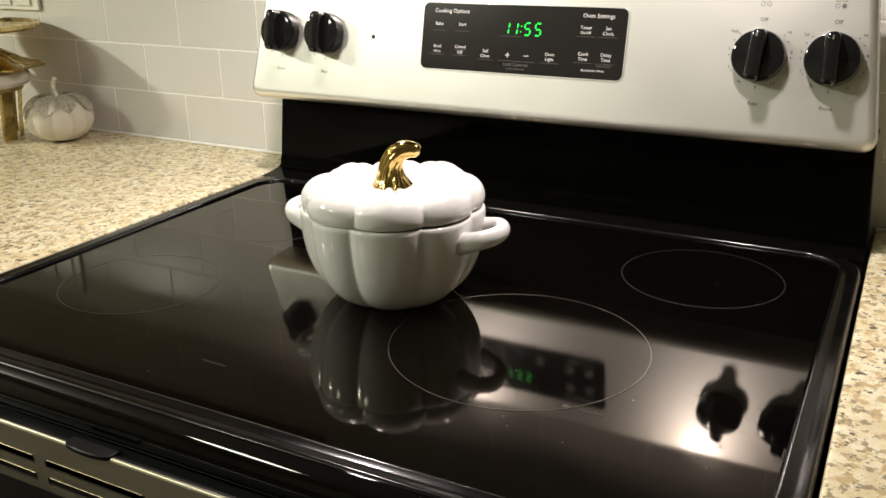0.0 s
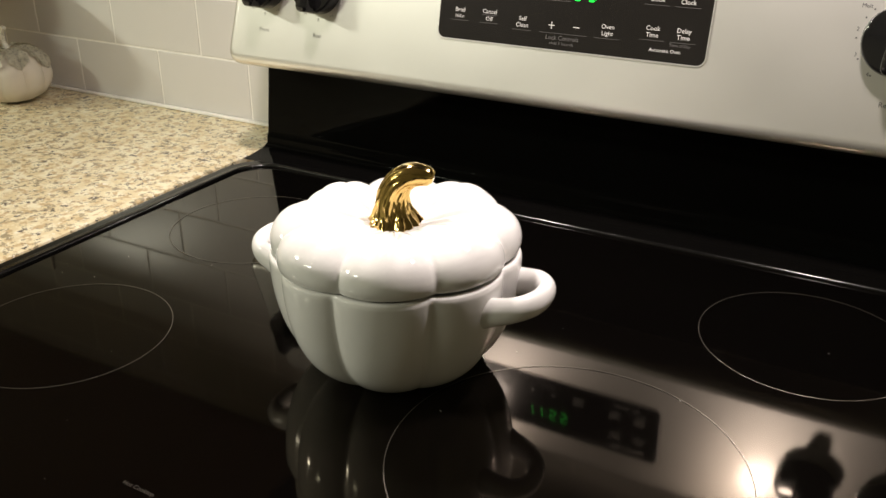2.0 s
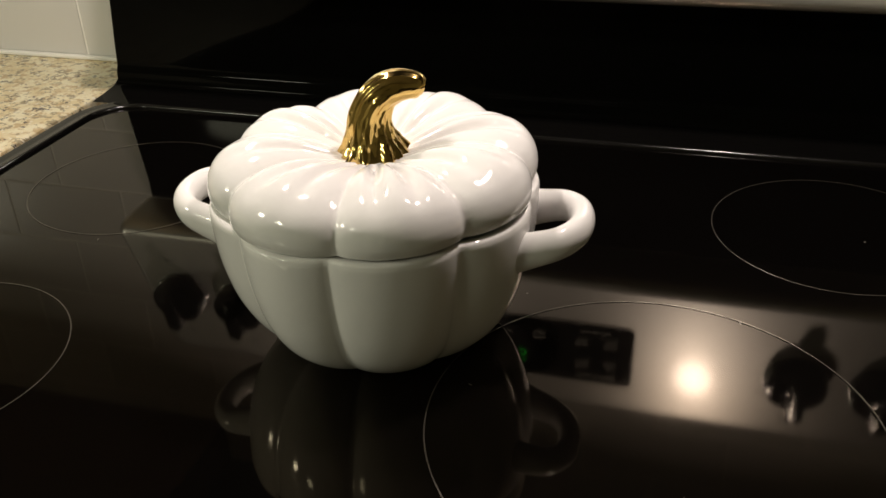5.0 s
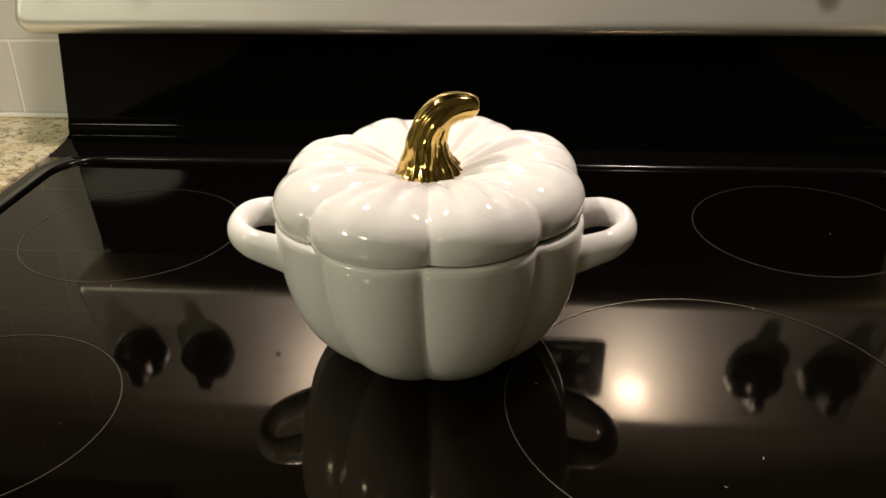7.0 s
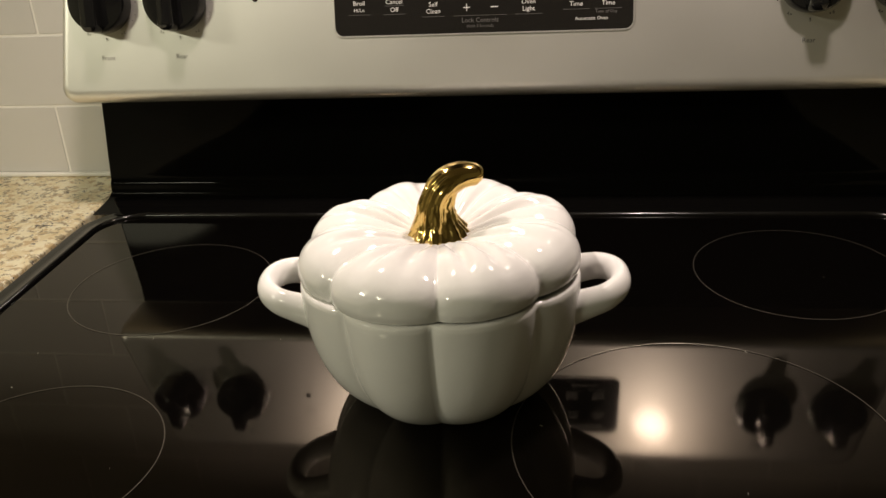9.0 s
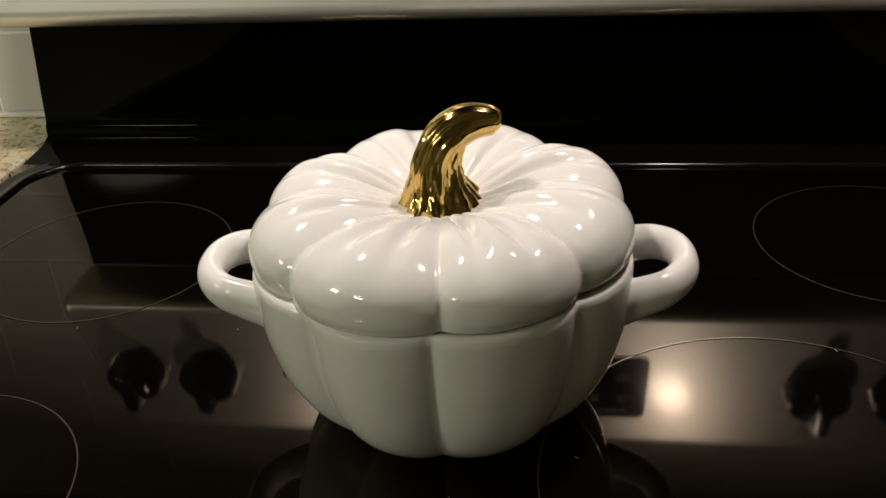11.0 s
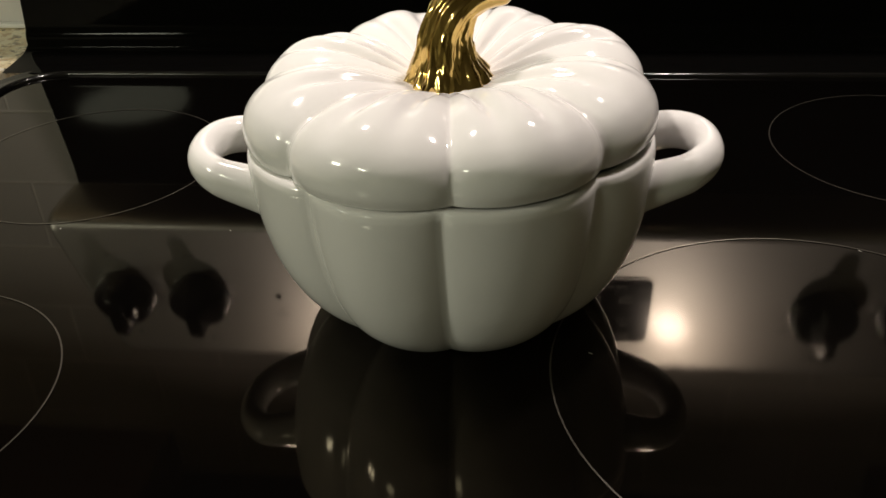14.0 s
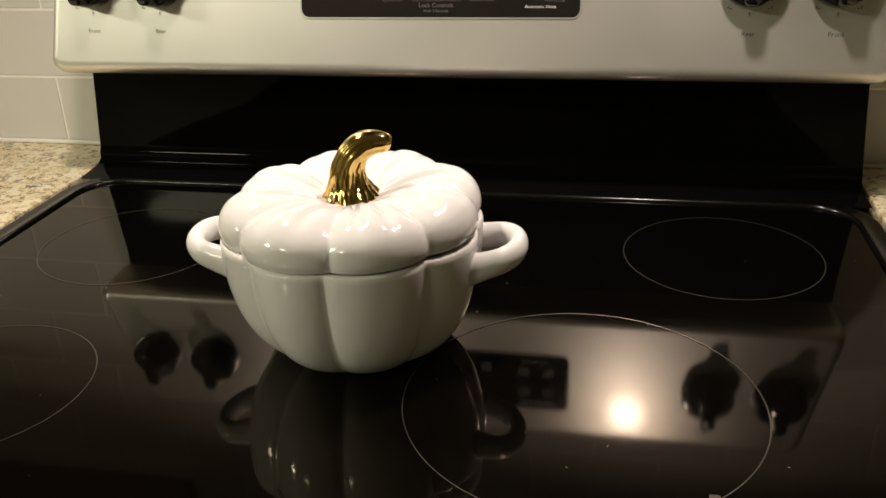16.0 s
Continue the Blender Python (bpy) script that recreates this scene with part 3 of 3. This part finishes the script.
# unseen housing for the added ceiling light
dome = thing("added_ceiling_light", (ADDED_LIGHT.x, ADDED_LIGHT.y, CEILING), "round white ceiling light, added out of view to brighten panel and bowl", "ceiling light")
part("base", lathe([(0.285, -0.0002), (0.293, -0.004), (0.293, -0.030), (0.285, -0.034)], (ADDED_LIGHT.x, ADDED_LIGHT.y, CEILING), 48), SWITCH_WHITE, dome)
part("trim_ring", lathe([(0.256, -0.0342), (0.276, -0.0342), (0.276, -0.058), (0.270, -0.064), (0.256, -0.064)], (ADDED_LIGHT.x, ADDED_LIGHT.y, CEILING), 48, False, False), SWITCH_WHITE, dome)

# lint and crumbs on the glass
LINT = material("pale_lint", (0.42, 0.40, 0.36), 0.8, vary=0.2, scale=300)
rnd = random.Random(7)
bm = bmesh.new()
for k in range(28):
    x, y = (-0.185, -0.4436) if k == 0 else (rnd.uniform(-0.345, 0.345), rnd.uniform(-0.585, -0.10))
    long, wide, a = rnd.uniform(0.0003, 0.0011), rnd.uniform(0.00012, 0.0003), rnd.uniform(0, math.pi)
    c, q = math.cos(a), math.sin(a)
    loft([[(x + u * c * f - v * q * f, y + u * q * f + v * c * f, GLASS_Z + h) for u, v in ((-long, -wide), (long, -wide), (long, wide), (-long, wide))] for f, h in ((1.0, 0.0001), (0.6, 0.0003))], True, True, True, bm)
solid("lint", bm, LINT, "tiny pale crumbs and lint on the black glass", "lint", "stuff")

# ---------- the pumpkin casserole ----------
PC = Vector((-0.006, -0.348, GLASS_Z))
LOBES = 8


# where the grooves run round the lid and the bowl, which sit a little turned to each other
GROOVES = (5, 50, 95, 139, 181, 226, 276, 320)
BOWL_GROOVES = (2, 46, 91, 136, 185, 235, 273, 317)


def between(a, grooves=GROOVES):
    """How far round its lobe an angle lies, from groove (0) to groove (1)."""
    d = math.degrees(a) % 360
    for k, g in enumerate(grooves):
        w = (grooves[(k + 1) % LOBES] - g) % 360
        if (d - g) % 360 < w:
            return ((d - g) % 360) / w
    return 0.0


def lobe(a, depth, sharp, grooves):
    """1 at a lobe's crest, less in the grooves between the lobes."""
    return 1 - depth * (1 - math.sin(math.pi * between(a, grooves)) ** sharp)


def lobed(profile, soft=0.62, grooves=GROOVES, n=256, at=PC, bm=None, cap0=True, cap1=True, crease=None):
    """Profile rows: radius, height, groove depth, and how far the groove dips."""
    loops = []
    for r, h, d, dip in profile:
        loop = []
        for i in range(n):
            a = 2 * math.pi * i / n
            k = lobe(a, d, soft, grooves)
            q = r * k
            dz = -dip * (1 - math.sin(math.pi * between(a, grooves)) ** 0.7)
            if crease:
                dz -= crease(r, a)
            loop.append((at.x + q * math.cos(a), at.y + q * math.sin(a), at.z + h + dz))
        loops.append(loop)
    return loft(loops, True, cap0, cap1, bm)


def dense(rows, per=5):
    pts = smooth_path([Vector((r[0], r[1], r[2])) for r in rows], per)
    dips = smooth_path([Vector((r[3], 0, 0)) for r in rows], per)
    return [(p.x, p.y, max(p.z, 0), q.x) for p, q in zip(pts, dips)]


pot = thing("pumpkin_casserole", tuple(PC), "white glazed pumpkin casserole with loop handles and a gold-stemmed lid", "casserole")
outer = dense([(0.040, 0.0012, 0.03, 0), (0.0455, 0.0002, 0.045, 0), (0.0505, 0.0022, 0.06, 0), (0.0600, 0.0090, 0.075, 0), (0.0696, 0.0200, 0.082, 0), (0.0770, 0.0350, 0.083, 0), (0.0814, 0.0520, 0.080, 0), (0.0833, 0.0670, 0.076, 0), (0.0838, 0.0785, 0.072, 0), (0.0835, 0.0818, 0.070, 0), (0.0827, 0.0834, 0.070, 0), (0.0810, 0.0840, 0.070, 0), (0.0780, 0.0837, 0.068, 0)], 4)
inner = dense([(0.0780, 0.0800, 0.062, 0), (0.0765, 0.0550, 0.06, 0), (0.0680, 0.0260, 0.06, 0), (0.0500, 0.0080, 0.04, 0), (0.0200, 0.0065, 0.02, 0)], 4)
bowl = part("bowl", lobed(outer + inner, 0.70, BOWL_GROOVES), CERAMIC, pot, "ribbed white ceramic bowl", sharp=75)


def crease(r, a):
    """Two soft furrows along each lobe, fading out towards the lid's shoulder."""
    k = between(a)
    w = max(0.0, min(1, (r - 0.015) / 0.014)) * max(0.0, min(1, (0.083 - r) / 0.032)) ** 1.2
    lean = 0.035 * math.sin(3 * a + 0.6)
    furrow = math.exp(-((k - 0.31 - lean) / 0.085) ** 2) + 0.9 * math.exp(-((k - 0.67 - lean) / 0.080) ** 2)
    return 0.0036 * w * furrow * (1 + 0.3 * math.sin(5 * a))


LID_TILT = radians(0.95)
lid_rows = dense([(0.0760, 0.0856, 0.06, 0), (0.0798, 0.0847, 0.066, 0), (0.0813, 0.0850, 0.072, 0), (0.0823, 0.0866, 0.078, 0.0), (0.0832, 0.0900, 0.086, 0.0), (0.0829, 0.0950, 0.092, 0.0006), (0.0810, 0.1003, 0.096, 0.0018), (0.0768, 0.1056, 0.098, 0.0036), (0.0698, 0.1102, 0.096, 0.0056), (0.0590, 0.1131, 0.086, 0.0064), (0.0465, 0.1127, 0.07, 0.0058), (0.0345, 0.1094, 0.045, 0.0040), (0.0245, 0.1053, 0.025, 0.0022), (0.0165, 0.1020, 0.01, 0.0008), (0.0100, 0.1008, 0.0, 0)], 6)
bm = lobed(lid_rows, 0.62, crease=crease, n=320)
# the lid sits a little skew: down on the rim at one side, a slit open at the other
for v in bm.verts:
    v.co.z += LID_TILT * (v.co.x - PC.x)
lid = part("lid", bm, CERAMIC, pot, "ribbed white ceramic pumpkin lid", sharp=75)

# gold stem
tipdir = Vector((0.967, 0.255, 0))
stem_pts = [(-0.0005, 0.0985), (-0.0008, 0.1035), (-0.0012, 0.1110), (-0.0008, 0.1190), (0.0016, 0.1265), (0.0060, 0.1322), (0.0120, 0.1352), (0.0180, 0.1358), (0.0236, 0.1350), (0.0262, 0.1342)]
stem_rad = [0.0192, 0.0160, 0.0122, 0.0102, 0.0094, 0.0088, 0.0082, 0.0073, 0.0060, 0.0035]
path = smooth_path([(PC.x + tipdir.x * u, PC.y + tipdir.y * u, PC.z + h) for u, h in stem_pts], 6)
rads = [v.x for v in smooth_path([Vector((r, 0, 0)) for r in stem_rad], 6)]
bm = bmesh.new()
n = 144
loops = []
side = Vector((-tipdir.y, tipdir.x, 0))
for i, p in enumerate(path):
    d = (path[min(i + 1, len(path) - 1)] - path[max(i - 1, 0)]).normalized()
    w = side.cross(d).normalized()
    t = i / (len(path) - 1)
    amp = 0.125 * max(0.0, 1 - t / 0.75) ** 0.9 + 0.010
    loop = []
    for k in range(n):
        a = 2 * math.pi * k / n
        tw = a + 0.5 * t
        f = 0.55 * math.sin(12 * tw + 1.7 * math.sin(3 * a)) + 0.45 * math.sin(5 * tw + 0.8 + 6 * t) + 0.35 * noise.noise(Vector((3 * math.cos(a), 3 * math.sin(a), 9 * t)))
        fine = 1.2 * noise.noise(Vector((6 * math.cos(a + t), 6 * math.sin(a + t), 7 * t))) + 0.6 * noise.noise(Vector((13 * math.cos(a - t), 13 * math.sin(a - t), 13 * t)))
        r = rads[i] * (1 + amp * f + 0.065 * max(0.0, min(1, (0.72 - t) / 0.35)) * fine)
        loop.append(p + r * (math.cos(a) * side + math.sin(a) * w))
    loops.append(loop)
loft(loops, True, True, True, bm)
part("stem", bm, GOLD, lid, "shiny gold curved stem handle", sharp=70)

# loop handles
for s in (1, -1):
    ax = radians(2.8 if s > 0 else 182.8)
    e, t = Vector((math.cos(ax), math.sin(ax), 0)), Vector((-math.sin(ax), math.cos(ax), 0))
    pts = [PC + e * q + t * w + Vector((0, 0, h)) for q, w, h in ((0.0740, -0.0245, 0.0640), (0.0840, -0.0235, 0.0665), (0.0945, -0.0205, 0.0690), (0.1022, -0.0120, 0.0705), (0.1046, 0.0, 0.0708), (0.1022, 0.0120, 0.0705), (0.0945, 0.0205, 0.0690), (0.0840, 0.0235, 0.0665), (0.0740, 0.0245, 0.0640))]
    hp = smooth_path(pts, 6)
    m = len(hp) - 1
    rr = [0.0062 + 0.0020 * abs(2 * i / m - 1) ** 3 for i in range(m + 1)]
    part("handle", tube(hp, rr, 20, flat=1.3), CERAMIC, pot, "rounded white loop handle", sharp=80)

# ---------- things on the left counter ----------
# cream pumpkin ornament
WP = Vector((-0.812, -0.042, COUNTER_Z))
deco = thing("decorative_pumpkin", tuple(WP), "small cream pumpkin ornament with silvery glitter leaves on the granite", "pumpkin")


def pumpkin_point(a, v, grow=0.0):
    """v runs from the foot (0) to the top (1)."""
    th = math.pi * v
    r = 0.052 * math.sin(th) ** 0.75
    h = 0.0365 - 0.0365 * math.cos(th)
    s = abs(math.sin(9 * (a - 0.4) / 2))
    k = 1 - 0.13 * (1 - s ** 0.6) + grow
    return Vector((r * k * math.cos(a), r * k * math.sin(a), h * (1 + grow) - 0.006 * (v > 0.5) * math.exp(-(r / 0.016) ** 2) + 0.0012))


bm = loft([[WP + pumpkin_point(2 * math.pi * i / 108, 0.02 + 0.96 * j / 40) for i in range(108)] for j in range(41)], True, True, True)
part("body", bm, PUMPKIN_WHITE, deco, "matte cream ribbed body", sharp=70)
for a0, wide, low in ((math.radians(-62), 0.34, 0.56), (math.radians(-125), 0.42, 0.42), (math.radians(-20), 0.36, 0.60), (math.radians(30), 0.4, 0.55), (math.radians(110), 0.4, 0.6), (math.radians(190), 0.42, 0.48)):
    loops = []
    for j in range(15):
        v = 0.985 - (0.985 - low) * j / 14
        w = wide * math.sin(math.pi * min(1, (j + 0.6) / 14.6)) ** 0.7 * (1 + 0.18 * math.sin(j * 1.9))
        loops.append([WP + pumpkin_point(a0 + w * (u / 6 - 1), v, 0.035 + 0.02 * abs(u / 6 - 1) + (0.10 * (j / 14) ** 3 if low < 0.5 else 0)) for u in range(13)])
    bm = loft(loops, False)
    bmesh.ops.solidify(bm, geom=list(bm.faces), thickness=0.0012)
    part("leaf", bm, GLITTER, deco, "silver-green glitter leaf")
part("stalk", tube(smooth_path([WP + Vector(p) for p in ((0, 0, 0.062), (0.001, 0, 0.070), (-0.002, -0.001, 0.080), (-0.001, -0.002, 0.092), (0.005, -0.002, 0.100))], 5), [0.0075 - 0.0042 * min(1, i / 9) for i in range(21)], 12), GLITTER, deco, "short curled stalk")

# gold-legged pedestal with an ornate gold dish stand on it
SP = Vector((-0.945, -0.085, COUNTER_Z))
ped = thing("pedestal", tuple(SP), "round white pedestal on slim gold legs on the granite", "stand")
for k in range(8):
    a = radians(5 + 45 * k)
    e, t = Vector((math.cos(a), math.sin(a), 0)), Vector((-math.sin(a), math.cos(a), 0))
    loops = []
    for h, r in ((0.0, 0.056), (0.03, 0.058), (0.0845, 0.064)):
        loops.append([SP + e * (r + q) + t * w + Vector((0, 0, h)) for q, w in ((-0.003, -0.011), (0.003, -0.011), (0.003, 0.011), (-0.003, 0.011))])
    part("leg", loft(loops, True, True, True), GOLD_WORN, ped, "flat gold metal leg", sharp=30)
part("top_ring", lathe([(0.058, 0.078), (0.0695, 0.078), (0.070, 0.0848), (0.058, 0.0848)], tuple(SP), 56, False, False), GOLD_WORN, ped, "gold ring under the top")
part("top_disc", lathe([(0.066, 0.085), (0.078, 0.0862), (0.083, 0.092), (0.083, 0.101), (0.080, 0.106), (0.073, 0.1085)], tuple(SP), 64), STAND_WHITE, ped, "white round wooden top")

dish = thing("dish_stand", (SP.x, SP.y, SP.z + 0.1088), "ornate antique gold dish stand with a round top plate", "stand")
DP = Vector((SP.x, SP.y, SP.z + 0.1088))
bm = bmesh.new()
loops = []
for r, h, w in ((0.072, 0.0, 0.02), (0.098, 0.004, 0.07), (0.101, 0.0072, 0.08), (0.086, 0.011, 0.05), (0.072, 0.016, 0.06), (0.060, 0.023, 0.07), (0.045, 0.031, 0.08), (0.031, 0.039, 0.06), (0.025, 0.0448, 0.02)):
    loops.append([DP + Vector(((r * (1 + w * (0.9 * math.sin(11 * a + 20 * h) + 0.6 * math.sin(17 * a + 1)))) * math.cos(a), (r * (1 + w * (0.9 * math.sin(11 * a + 20 * h) + 0.6 * math.sin(17 * a + 1)))) * math.sin(a), h)) for a in (2 * math.pi * i / 132 for i in range(132))])
loft(loops, True, True, True, bm)
part("foot", bm, GOLD_WORN, dish, "leaf-moulded gold foot", sharp=60)
part("neck", lathe([(0.027, 0.0445), (0.036, 0.047), (0.038, 0.053), (0.034, 0.059), (0.026, 0.061)], tuple(DP), 48), GOLD_WORN, dish)
part("plate", lathe([(0.030, 0.0612), (0.08, 0.0622), (0.104, 0.064), (0.110, 0.068), (0.111, 0.0735), (0.107, 0.074), (0.102, 0.069), (0.03, 0.067)], tuple(DP), 72), GOLD_WORN, dish, "round gold plate with a raised rim")

# light switch plate
sw = thing("light_switch", (-0.967, 0.034, 1.168), "white double light switch plate on the grey tiles", "light switch")
part("plate", box(-1.026, -0.908, 0.0275, 0.0335, 1.1105, 1.2255, 0.002), SWITCH_WHITE, sw)
for x in (-0.991, -0.943):
    part("rocker", box(x - 0.0185, x + 0.0185, 0.0240, 0.0272, 1.118, 1.210, 0.0012), SWITCH_WHITE, sw, "white rocker switch")

# ---------- tiles ----------
TW, TH, TZ = 0.1524, 0.0735, 0.9185
tile_mesh = finish("tile", box(-TW / 2 + 0.0009, TW / 2 - 0.0009, WALL_Y, 0.0375, -TH / 2 + 0.0009, TH / 2 - 0.0009, 0.0012, 2), TILE, 50)
wall_rows = [(j, i) for j in range(8) for i in range(-18, 13)]
for j, i in wall_rows:
    x = -0.459 + TW * (i + 0.5) + (TW / 2 if j % 2 else 0)
    if X0 + TW < x < X1 - TW:
        ob = new("tile", tile_mesh)
        ob.parent = wall_north
        ob.location = (x, 0, TZ + TH * (j + 0.5))
